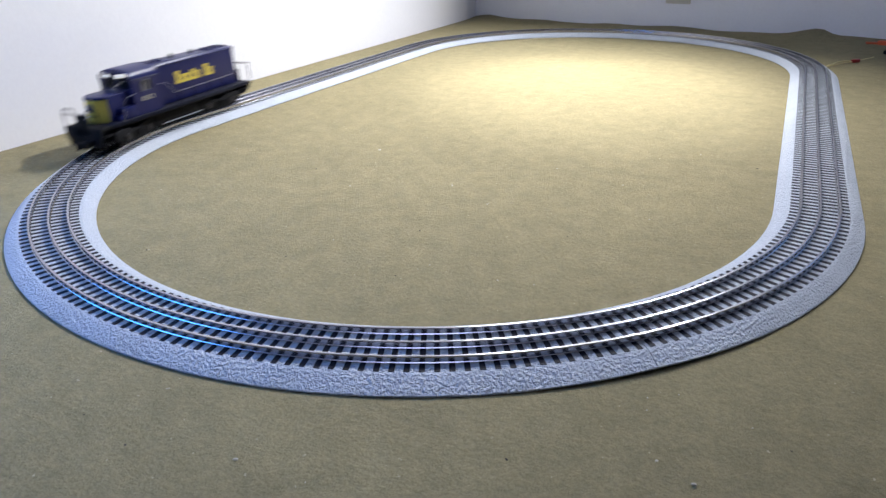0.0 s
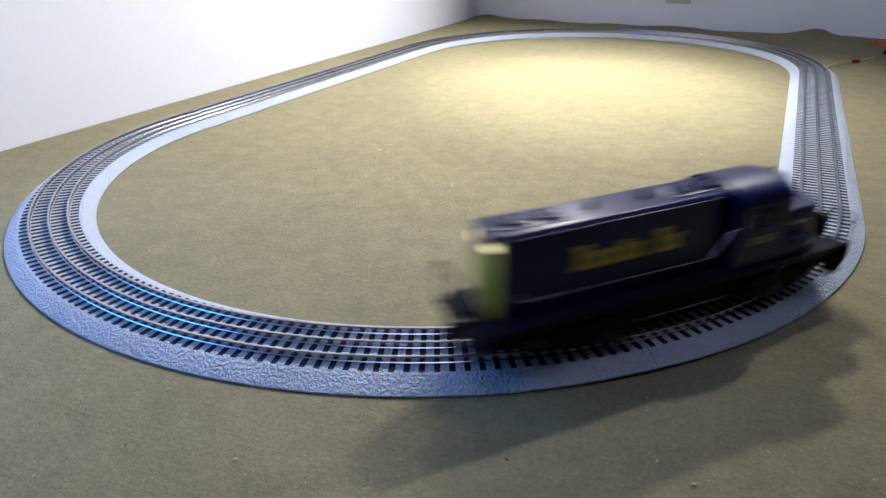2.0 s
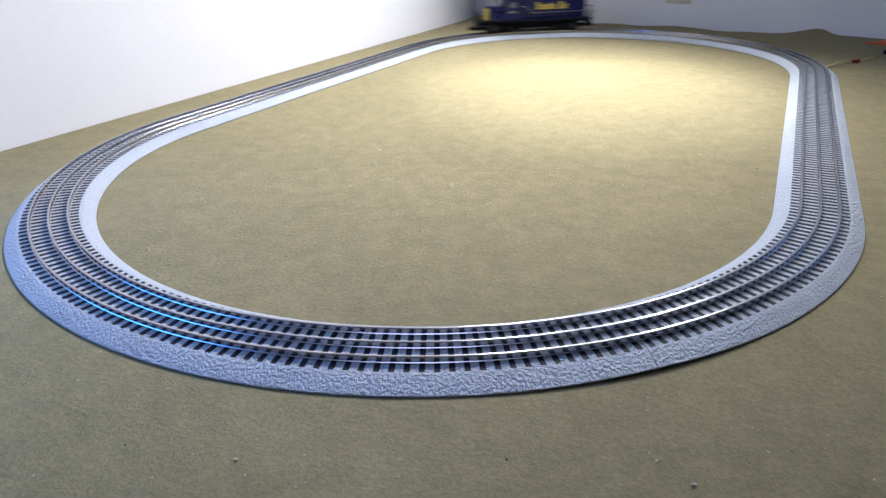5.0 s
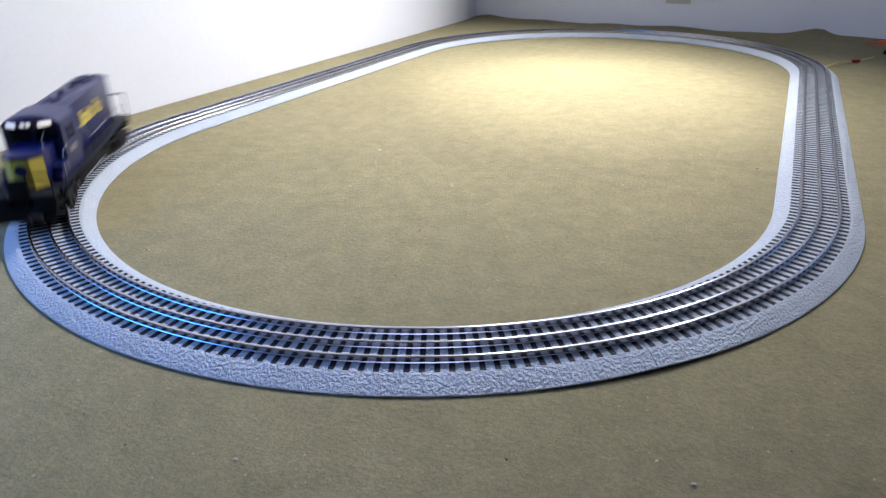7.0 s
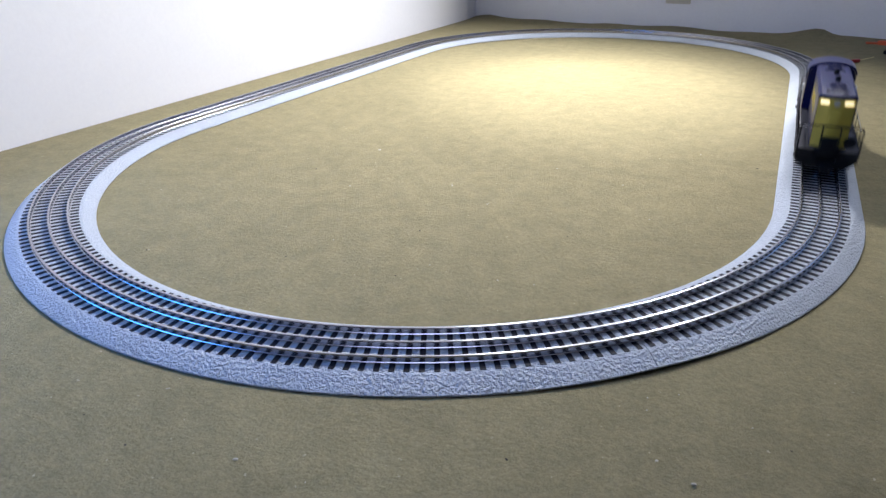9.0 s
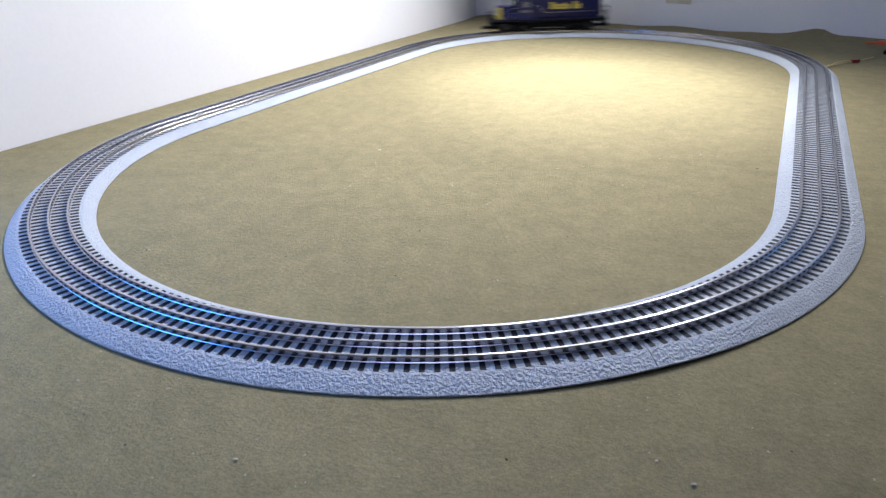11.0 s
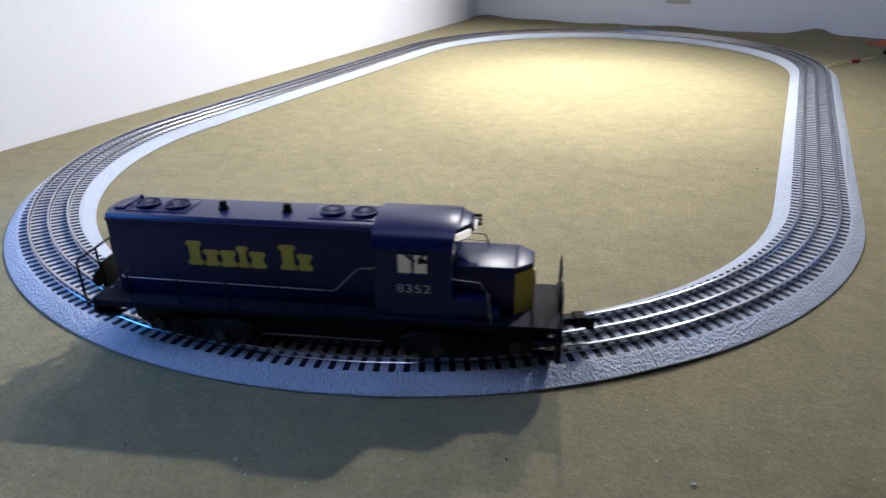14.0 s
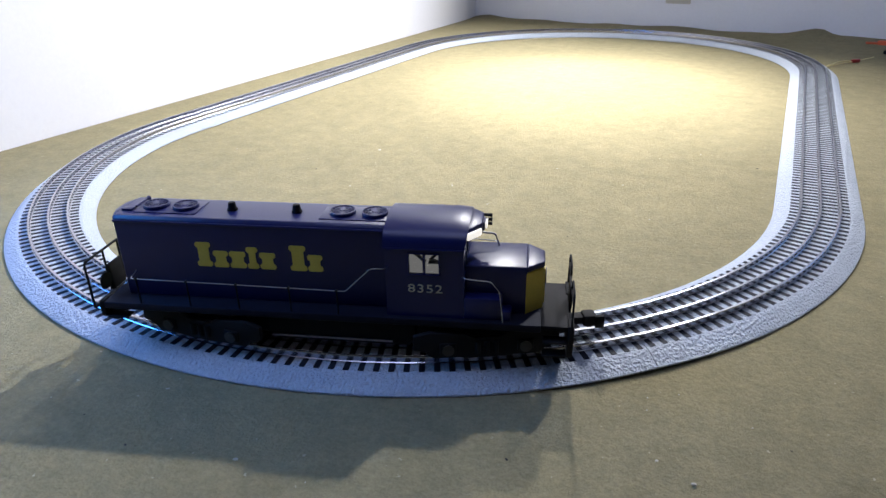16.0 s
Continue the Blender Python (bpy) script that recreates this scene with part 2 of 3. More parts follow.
def room():
    T = 0.12
    # openings out of view, added for the assumed window lamps
    bm = box(WALL_X - T, WALL_X, -0.48, 1.9, -0.05, ROOM_H)
    box(WALL_X - T, WALL_X, ROOM_S - T, -1.02, -0.05, ROOM_H, bm=bm)
    box(WALL_X - T, WALL_X, -1.02, -0.48, -0.05, 0.21, bm=bm)
    box(WALL_X - T, WALL_X, -1.02, -0.48, 0.79, ROOM_H, bm=bm)
    tagged(part("wall_west", bm, WALL, smooth=None), "plain white painted wall with an assumed low window opening out of view", "wall", kind="structure")
    bm = None
    for u0, u1, z0, z1 in ((0.0, 1.55, -0.05, ROOM_H), (2.15, 3.3, -0.05, ROOM_H), (1.55, 2.15, -0.05, 0.55), (1.55, 2.15, 1.15, ROOM_H)):
        pts = [wall_u(u0), wall_u(u1), wall_u(u1, 0, -T), wall_u(u0, 0, -T)]
        bm = prism([(p.x, p.y) for p in pts], z0, z1, "z", bm=bm)
    tagged(part("wall_north", bm, WALL, smooth=None), "plain pale grey painted far wall with an assumed window opening out of view", "wall", kind="structure")
    # unseen walls added to close the room; their dark colour limits the bounce
    bm = box(ROOM_E, ROOM_E + T, ROOM_S - T, 1.9, -0.05, ROOM_H)
    tagged(part("wall_east", bm, UNSEEN_WALL, smooth=None), "unseen wall behind the view, dark tan to cut bounced light", "wall", kind="structure")
    bm = box(WALL_X, ROOM_E, ROOM_S - T, ROOM_S, -0.05, ROOM_H)
    tagged(part("wall_south", bm, UNSEEN_WALL, smooth=None), "unseen wall behind the view, dark tan to cut bounced light", "wall", kind="structure")
    bm = box(WALL_X - T, ROOM_E + T, ROOM_S - T, 1.9, ROOM_H, ROOM_H + 0.1)
    tagged(part("ceiling", bm, CEIL, smooth=None), "plain white ceiling", "ceiling", kind="structure")


def outlet():
    """The cover plate on the far wall, of which the lower edge shows."""
    u0, z0, w, h = 0.655, 0.0705, 0.072, 0.115
    at = thing("wall_outlet", "off-white plastic outlet plate on the far wall", "outlet")
    ang = math.atan2(BW[1].y, BW[1].x)
    at.matrix_world = Matrix.Translation(wall_u(u0, z0)) @ Matrix.Rotation(ang, 4, "Z")
    part("cover_plate", box(0, w, -0.0065, -0.0005, 0, h, 0.0022), PLATE, at)
    for zc in (0.034, 0.081):
        b = prism([(w / 2 + 0.0165 * math.cos(k * math.tau / 20), zc + 0.0135 * math.sin(k * math.tau / 20)) for k in range(20)], -0.0085, -0.006, "y", 0.0006)
        face = part("socket_face", b, PLATE, at)
        for dx in (-0.006, 0.006):
            part("slot", box(w / 2 + dx - 0.001, w / 2 + dx + 0.001, -0.0092, -0.0084, zc - 0.002, zc + 0.006), BLACK, face)
    part("screw", cyl((w / 2, -0.007, h / 2), (0, 1, 0), 0.0028, 0.0028, 0.0016, 14), WHEEL, at)


# ---- the track ----
BED_PROFILE = [(-BED, 0.0002), (-BED, 0.0014), (-0.0312, BED_TOP - 0.0008), (-0.0290, BED_TOP),
               (0.0290, BED_TOP), (0.0312, BED_TOP - 0.0008), (BED, 0.0014), (BED, 0.0002)]


def rail_profile(c):
    t, f = RAIL_TOP, BED_TOP + 0.0009
    half = [(0.0014, f), (0.0014, f + 0.0004), (0.0007, f + 0.0009), (0.0006, t - 0.0019), (0.0011, t - 0.0016), (0.00125, t - 0.0008), (0.0010, t - 0.0002), (0.0005, t)]
    return [(c - o, z) for o, z in half[::-1]][::-1] + [(c + o, z) for o, z in half[::-1]]


def sweep(outline, curve, length, n, curl=0.0):
    """An outline of (offset to the outside, z) swept along a section: straight along +y, or round the curve's centre.
    curl: how far the outer skirt stands up at the section's end (+) or start (-)."""
    bm = bmesh.new()
    rings = []
    for i in range(n + 1):
        t = i / n
        ring = []
        for o, z in outline:
            z += abs(curl) * max(0.0, 1 - (1 - t if curl > 0 else t) / 0.3) * max(0.0, (o - 0.0312) / (BED - 0.0312))
            if curve:
                a = t * length
                ring.append(bm.verts.new(((R + o) * math.cos(a), (R + o) * math.sin(a), z)))
            else:
                ring.append(bm.verts.new((R + o, t * length, z)))
        rings.append(ring)
    m = len(outline)
    for u, v in zip(rings, rings[1:]):
        for k in range(m):
            bm.faces.new((u[k], u[(k + 1) % m], v[(k + 1) % m], v[k]))
    bm.faces.new(rings[0])
    bm.faces.new(rings[-1][::-1])
    return bm


def tie_mesh():
    b = box(-TIE_HALF, TIE_HALF, -0.0022, 0.0022, BED_TOP - 0.0012, BED_TOP + 0.0004)
    for v in b.verts:
        if v.co.z > BED_TOP:
            v.co.x *= 0.99
            v.co.y *= 0.95
    return mesh_of("tie", b, TIE)


def track_section(curve, ties, curl=0.0):
    name = "curved_track_section" if curve else "straight_track_section"
    label = "curved toy track section, three rails, black ties, grey roadbed" if curve else "straight toy track section, three rails, black ties, grey roadbed"
    sec = thing(name, label, "toy track", "sections of the track oval")
    length = math.pi / 4 if curve else L / 3
    gap = (0.0003 / R) if curve else 0.0003
    n = 24 if curve else 8
    bed = sweep(BED_PROFILE, curve, length - 2 * gap, n, curl)
    part("roadbed", bed, BALLAST, sec, "grey moulded ballast roadbed", 25)
    for c in (-GAUGE, 0.0, GAUGE):
        part("rail", sweep(rail_profile(c), curve, length - gap, n), RAIL, sec, "shiny nickel rail", 40)
    me = tie_mesh()
    for i in range(ties):
        t = (i + 0.5) / ties * length
        ob = new("tie", me)
        ob.parent = sec
        ob.matrix_basis = Matrix.Translation((R * math.cos(t), R * math.sin(t), 0)) @ Matrix.Rotation(t, 4, "Z") if curve else Matrix.Translation((R, t, 0))
    return sec


def track():
    turn = lambda deg: Matrix.Rotation(radians(deg), 4, "Z")
    lift = Matrix.Translation((0, 0, 0.0005))
    curve = track_section(True, 36)
    curve.matrix_basis = lift @ turn(180)
    track_section(True, 36, 0.0020).matrix_basis = lift @ turn(270)
    track_section(True, 36, -0.0020).matrix_basis = lift @ turn(315)
    copy_thing(curve, lift @ turn(225))
    for deg in (0, 45, 90, 135):
        copy_thing(curve, lift @ Matrix.Translation((0, L, 0)) @ turn(deg))
    straight = track_section(False, 26)
    straight.matrix_basis = lift
    for k in (1, 2):
        copy_thing(straight, lift @ Matrix.Translation((0, k * L / 3, 0)))
    for k in (1, 2, 3):
        copy_thing(straight, lift @ Matrix.Translation((0, k * L / 3, 0)) @ turn(180))


# ---- the locomotive: x forward, y to its left, z from the rail tops ----
DECK, SKIRT = 0.0335, 0.0285
PIVOT = 0.095


def hood_outline(half, z0, z1, cut=0.0025):
    return [(-half, z0), (-half, z1 - cut), (-half + cut, z1), (half - cut, z1), (half, z1 - cut), (half, z0)]


def fan(x, z, parent):
    f = part("roof_fan", cyl((x, 0, z + 0.0009), (0, 0, 1), 0.0090, 0.0086, 0.0018, 28, bevel=0.0004), BLUE, parent, "round roof fan housing")
    b = None
    for k in range(18):
        a = k * math.tau / 18
        blade = box(0.0022, 0.0080, -0.0003, 0.0003, -0.0004, 0.0003)
        blade.transform(Matrix.Translation((x, 0, z + 0.0020)) @ Matrix.Rotation(a, 4, "Z"))
        b = join(b, blade)
    b = cyl((x, 0, z + 0.002), (0, 0, 1), 0.0024, 0.002, 0.0012, 14, b)
    tube([(x + 0.0083 * math.cos(k * math.tau / 28), 0.0083 * math.sin(k * math.tau / 28), z + 0.0020) for k in range(29)], 0.0006, 6, b)
    part("fan_grille", b, BLUE, f)
    return f


def letters(parent, side):
    """The railway's name: plain yellow blocks in the rhythm of its lettering."""
    rows = [(-0.0975, -0.0868, 0.0585, 0.0765), (-0.0856, -0.0752, 0.0583, 0.0705), (-0.0742, -0.0628, 0.0583, 0.0705), (-0.0619, -0.0540, 0.0583, 0.0742),
            (-0.0530, -0.0420, 0.0583, 0.0705), (-0.0318, -0.0205, 0.0583, 0.0768), (-0.0197, -0.0095, 0.0583, 0.0705)]
    for x0, x1, z0, z1 in rows:
        if side > 0:
            x0, x1 = -0.107 - x1, -0.107 - x0
        c, d = 0.0010, 0.0016
        out = [(x0 + c, z0), (x1 - c, z0), (x1, z0 + c), (x1, z0 + 0.003), (x1 - d, z0 + 0.0045), (x1 - d, z1 - 0.0045), (x1, z1 - 0.003), (x1, z1 - c),
               (x1 - c, z1), (x0 + c, z1), (x0, z1 - c), (x0, z1 - 0.003), (x0 + d, z1 - 0.0045), (x0 + d, z0 + 0.0045), (x0, z0 + 0.003), (x0, z0 + c)]
        y0, y1 = side * 0.0188, side * 0.0194
        b = prism(out, min(y0, y1), max(y0, y1), "y")
        part("yellow_mark", b, YELLOW, parent, smooth=None)


def number(parent, side):
    cu = bpy.data.curves.new("number", "FONT")
    cu.body, cu.size, cu.extrude, cu.align_x = "8352", 0.0088, 0.0002, "CENTER"
    cu.space_character = 1.12
    tmp = new("tmp", cu)
    bpy.context.view_layer.update()
    me = bpy.data.meshes.new_from_object(tmp.evaluated_get(bpy.context.evaluated_depsgraph_get()))
    bpy.data.objects.remove(tmp)
    me.materials.clear()
    me.materials.append(GOLD)
    ob = new("cab_number", me)
    ob.parent = parent
    if side < 0:
        ob.matrix_basis = pose(0.0605, -0.0286, 0.0518, 90, 0, 0) @ Matrix.Diagonal((1.2, 0.95, 1, 1))
    else:
        ob.matrix_basis = pose(0.0605, 0.0286, 0.0518, 90, 0, 180) @ Matrix.Diagonal((1.2, 0.95, 1, 1))
    return tagged(ob, "cream road number")


def truck(parent, x, flip):
    """A two-axle bogie that swivels under the deck."""
    t = tagged(new("truck"), "black moulded bogie with dark metal wheels")
    t.parent = parent
    t.location = (x, 0, 0)
    for s in (-1, 1):
        y = s * 0.0255
        out = [(-0.049, 0.012), (-0.049, 0.022), (-0.038, 0.0245), (-0.014, 0.0225), (-0.009, 0.019), (0.009, 0.019), (0.014, 0.0225), (0.038, 0.0245),
               (0.049, 0.022), (0.049, 0.012), (0.040, 0.009), (0.036, 0.0045), (0.018, 0.0045), (0.013, 0.0035), (-0.013, 0.0035), (-0.018, 0.0045), (-0.036, 0.0045), (-0.040, 0.009)]
        f = part("side_frame", prism(out, y - 0.002, y + 0.002, "y", 0.0006), BLACK, t, "black moulded side frame")
        for ax in (-0.026, 0.026):
            part("axle_box", box(ax - 0.0055, ax + 0.0055, y + s * 0.0015 - 0.002, y + s * 0.0015 + 0.002, 0.0075, 0.0165, 0.001), BLACK, f)
            part("axle_cap", cyl((ax, y + s * 0.0042, 0.0120), (0, 1, 0), 0.0042, 0.0036, 0.0016, 16), CAP, f, "worn grey bearing cap")
        for k in range(3):
            part("spring", cyl((-0.006 + 0.006 * k, y + s * 0.002, 0.012), (0, 0, 1), 0.0022, 0.0022, 0.009, 10), BLACK, f)
    part("bolster", box(-0.046, 0.046, -0.012, 0.012, 0.009, 0.0275, 0.002), BLACK, t)
    for ax in (-0.026, 0.026):
        for s in (-1, 1):
            y = s * GAUGE * 0.98
            b = cyl((ax, y, 0.0112), (0, 1, 0), 0.0112, 0.0112, 0.0052, 28, bevel=0.0006)
            cyl((ax, y - s * 0.003, 0.0112), (0, 1, 0), 0.0125, 0.0125, 0.0012, 28, b)
            w = part("wheel", b, WHEEL, t, "dark metal wheel")
            part("axle_end", cyl((ax, y + s * 0.0034, 0.0112), (0, 1, 0), 0.003, 0.003, 0.0024, 12), WHEEL, w)
    d = 1 if not flip else -1
    b = box(*sorted((d * 0.045, d * 0.074)), -0.004, 0.004, 0.010, 0.016, 0.001)
    part("coupler_arm", b, BLACK, t)
    kx = d * 0.0765
    b = box(kx - 0.0050, kx + 0.0045, -0.0065, 0.0040, 0.0090, 0.0180, 0.0018)
    box(*sorted((kx + d * 0.003, kx + d * 0.0095)), -0.0085, -0.0045, 0.0085, 0.0185, 0.0012, b)
    part("coupler_knuckle", b, BLACK, t, "black knuckle coupler")
    return t


def end_rail(parent, x, d):
    """Pilot plate, steps and end railing; d: +1 front, -1 rear."""
    xs = sorted((x, x + d * 0.004))
    lo, wl = (0.006, 0.026) if d > 0 else (0.012, 0.020)
    out = [(-0.0315, 0.022), (-0.0315, DECK), (-0.013, DECK), (-0.0105, 0.022), (0.0105, 0.022), (0.013, DECK), (0.0315, DECK), (0.0315, 0.022), (wl, lo), (-wl, lo)]
    p = part("pilot_plate", prism(out, xs[0], xs[1], "x", 0.0008), BLACK, parent, "black pilot plate with coupler notch")
    for s in (-1, 1):
        for z in ((0.010, 0.020) if d > 0 else (0.021,)):
            part("step", box(*sorted((x - d * 0.0005, x - d * 0.016)), *sorted((s * 0.024, s * 0.0325)), z, z + 0.0016, 0.0004), BLACK, p)
    zt = 0.0560 if d > 0 else 0.0620
    x += 0 if d > 0 else -0.006
    if d > 0:
        for s in (-1, 1):
            path = rounded([(x + d * 0.002, s * 0.0305, DECK - 0.006), (x + d * 0.0025, s * 0.0305, zt), (x + d * 0.0025, s * 0.009, zt), (x + d * 0.002, s * 0.009, DECK)], 0.004)
            b = tube(path, 0.0007)
            tube([(x + d * 0.0022, s * 0.0305, 0.049), (x + d * 0.0022, s * 0.009, 0.049)], 0.0007, 6, b)
            part("end_railing", b, BLACK, parent, "black wire end railing")
    else:
        xr = x - 0.0022
        b = tube(rounded([(xr, -0.0305, DECK - 0.006), (xr, -0.0305, zt), (xr, 0.0305, zt), (xr, 0.0305, DECK - 0.006)], 0.003), 0.0009)
        for y in (-0.009, 0.009):
            tube([(xr, y, DECK - 0.003), (xr, y, zt)], 0.0008, 6, b)
        tube([(xr, -0.0305, DECK - 0.0055), (xr, 0.0305, DECK - 0.0055)], 0.0008, 6, b)
        part("end_railing", b, BLACK, parent, "black wire end railing")
    part("drop_step", box(*sorted((x + d * 0.001, x + d * 0.0025)), -0.008, 0.008, DECK - 0.004, 0.050, 0.0005), BLACK, parent)
    if d < 0:
        for s in (-1, 1):
            part("railing_bracket", tube(rounded([(x - 0.002, s * 0.0305, DECK - 0.006), (x + 0.002, s * 0.0300, DECK - 0.0035), (x + 0.009, s * 0.0300, DECK - 0.002)], 0.002), 0.0009, 6), BLACK, parent)
        part("brake_wheel", cyl((x + 0.0035, -0.020, 0.0440), (1, 0, 0), 0.0062, 0.0062, 0.0016, 18, bevel=0.0004), BLACK, parent)


def locomotive():
    e = thing("toy_locomotive", "navy blue toy diesel locomotive with yellow ends, on rails", "toy train")
    # deck and under-frame
    out = [(-0.0325, SKIRT), (-0.0325, DECK), (0.0325, DECK), (0.0325, SKIRT), (0.0295, SKIRT - 0.001), (-0.0295, SKIRT - 0.001)]
    part("deck", prism(out, -0.1655, 0.1355, "x", 0.0006), DECKBLUE, e, "navy deck with worn edge", 40)
    part("front_platform", box(0.1350, 0.1545, -0.0300, 0.0300, SKIRT, DECK - 0.0012, 0.0008), BLACK, e)
    out = [(-0.052, 0.0275), (0.052, 0.0275), (0.052, 0.011), (0.047, 0.0055), (-0.047, 0.0055), (-0.052, 0.011)]
    tank = part("fuel_tank", prism(out, -0.0225, 0.0225, "y", 0.0015), BLACK, e, "black fuel tank")
    for s in (-1, 1):
        part("air_pipe", tube([(-0.050, s * 0.0240, 0.0098), (0.036, s * 0.0240, 0.0098)], 0.0007), WIRE, tank, "bare metal pipe")
    part("centre_sill", box(-0.160, 0.152, -0.012, 0.012, 0.022, SKIRT, 0.001), BLACK, e)
    part("underframe", box(-0.158, 0.150, -0.0255, 0.0255, 0.0247, SKIRT - 0.0012, 0.0005), BLACK, e)
    # long hood
    z1 = 0.0930
    b = prism(hood_outline(0.019, DECK, z1), -0.1535, 0.0345, "x", 0.0009, seg=3)
    hood = part("long_hood", b, BLUE, e, "navy long hood", 40)
    part("roof_edge", prism([(-0.0197, z1 - 0.0042), (-0.0197, z1 - 0.0026), (0.0197, z1 - 0.0026), (0.0197, z1 - 0.0042)], -0.1538, 0.0340, "x", 0.0004), BLUE, hood, smooth=None)
    for x0, x1 in ((-0.142, -0.098), (-0.012, 0.033)):
        part("fan_base", box(x0, x1, -0.0115, 0.0115, z1 - 0.0004, z1 + 0.0006, 0.0002), BLUE, hood)
    for x in (-0.131, -0.1095, 0.0015, 0.0235):
        fan(x, z1 + 0.0003, hood)
    for x in (-0.0755, -0.030):
        b = cyl((x, -0.001, z1 + 0.0028), (0, 0, 1), 0.0032, 0.0024, 0.0060, 14, bevel=0.0004)
        box(x - 0.0032, x + 0.0032, -0.003, 0.001, z1 - 0.0003, z1 + 0.0016, 0.0004, b)
        part("exhaust_stack", b, BLACK, hood)
    b = box(-0.152, -0.1445, -0.009, -0.003, z1 - 0.0004, z1 + 0.0014, 0.0005)
    tube([(-0.1435, -0.004, z1 + 0.0014), (-0.1435, 0.010, z1 + 0.0014)], 0.0009, 8, b)
    cyl((-0.1435, 0.011, z1 + 0.0014), (0, 1, 0), 0.0009, 0.0017, 0.003, 12, b)
    part("horn", b, BLUE, hood)
    for s in (-1, 1):
        letters(hood, s)
    # yellow rear end
    plan = [(-0.1534, -0.0186), (-0.1534, 0.0186), (-0.1582, 0.0060), (-0.1582, -0.0060)]
    rear = part("rear_end", prism(plan, DECK, z1 - 0.0045, "z", 0.0006), YELLOW, e, "yellow chamfered hood end", None)
    part("rear_cap", prism(plan, z1 - 0.0045, z1 - 0.0004, "z", 0.0006), BLUE, rear, "navy roof end")
    for s in (-1, 1):
        b = box(-0.0011, 0.0011, -0.0046, 0.0046, -0.0026, 0.0026, 0.0006)
        b.transform(Matrix.Translation((-0.1558, s * 0.0118, 0.0842)) @ Matrix.Rotation(radians(-s * 21), 4, "Z"))
        part("number_board", b, WARM, rear, "warmly lit number board")
    part("rear_headlight", cyl((-0.1588, 0, 0.0838), (1, 0, 0), 0.0032, 0.0032, 0.002, 16), GOLD, rear)
    part("rear_door", box(-0.1588, -0.1576, -0.0050, 0.0050, 0.036, 0.076, 0.0005), YELLOW, rear)
    # cab
    wc = 0.0283
    top = [(-wc, 0.0820)] + [(-wc * math.cos(a), 0.0820 + 0.0140 * math.sin(a) ** 0.8) for a in [math.pi * k / 20 for k in range(1, 20)]] + [(wc, 0.0820)]
    # cab shell: side walls with openings, ends
    cab = tagged(new("cab"), "navy cab with lit windows")
    cab.parent = e
    for s in (-1, 1):
        ys = sorted((s * wc, s * (wc - 0.0018)))
        b = panel((0.0345, 0.0505, 0.0592, 0.0608, 0.0695, 0.0855), (DECK, 0.0650, 0.0790, 0.0825), ((1, 1), (3, 1)), *ys)
        part("cab_side", b, BLUE, cab, smooth=None)
        b = tube(rounded([(0.0500, s * (wc + 0.0002), 0.0645), (0.0700, s * (wc + 0.0002), 0.0645), (0.0700, s * (wc + 0.0002), 0.0795), (0.0500, s * (wc + 0.0002), 0.0795), (0.0500, s * (wc + 0.0002), 0.0645)], 0.0006), 0.0006, 6)
        part("window_frame", b, BLUE, cab)
        for x0, x1 in ((0.0505, 0.0592), (0.0608, 0.0695)):
            part("window_pane", box(x0, x1, *sorted((s * (wc - 0.0006), s * (wc - 0.0012))), 0.0650, 0.0790), GLASS, cab, smooth=None).visible_shadow = False
        number(cab, s)
    part("cab_rear_wall", prism([(-wc + 0.0018, DECK), (wc - 0.0018, DECK)] + [(y * 0.93, z - 0.001) for y, z in top[::-1]], 0.0347, 0.0362, "x"), BLUE, cab)
    part("cab_interior", prism([(-0.012, 0.040), (-0.012, 0.086), (0.012, 0.086), (0.012, 0.040)], 0.0375, 0.0715, "x", 0.001), CABLIT, cab, "brightly lit cab interior")
    for s in (-1, 1):
        y = s * 0.0170
        b = prism([(0.0510, 0.0745), (0.0522, 0.0755), (0.0598, 0.0690), (0.0590, 0.0678)], y - 0.001, y + 0.001, "y")
        prism([(0.0612, 0.0675), (0.0685, 0.0675), (0.0688, 0.0690), (0.0640, 0.0705), (0.0680, 0.0745), (0.0672, 0.0755), (0.0620, 0.0708)], y - 0.001, y + 0.001, "y", bm=b)
        part("cab_seat", b, SEAT, cab, "grey seats behind the cab window")
    part("cab_bulkhead", box(0.0720, 0.0735, -0.0255, 0.0255, 0.040, 0.0830), DECKBLUE, cab, smooth=None)
    roof = [(y * 1.015, z + 0.0012) for y, z in top]
    inner = [(y * 0.97, z - 0.0010) for y, z in top[::-1]]
    b = bmesh.new()
    xs = [0.0338, 0.0360] + [0.0600 + 0.0258 * k / 8 for k in range(9)]
    rings = []
    for x in xs:
        ring = []
        for y, z in roof + inner:
            k = max(0.0, (x - 0.0600) / 0.0258)
            crown = max(0.0, (z - 0.0820) / 0.0150)
            ring.append(b.verts.new((x + 0.0022 * k * crown, y * (1 - 0.012 * k ** 8), z - 0.0010 * crown * k ** 8)))
        rings.append(ring)
    m = len(rings[0])
    for u, v in zip(rings, rings[1:]):
        for k in range(m):
            b.faces.new((u[k], v[k], v[(k + 1) % m], u[(k + 1) % m]))
    half = m // 2
    for ring in (rings[0], rings[-1]):
        for k in range(half - 1):
            b.faces.new((ring[k], ring[k + 1], ring[m - 2 - k], ring[m - 1 - k]))
    bmesh.ops.recalc_face_normals(b, faces=b.faces[:])
    part("cab_roof", b, BLUE, cab, "navy arched cab roof")
    for s in (-1, 1):
        part("roof_lip", tube([(0.0340, s * 0.0292, 0.0828), (0.0856, s * 0.0292, 0.0828)], 0.00055, 6), BLUE, cab)
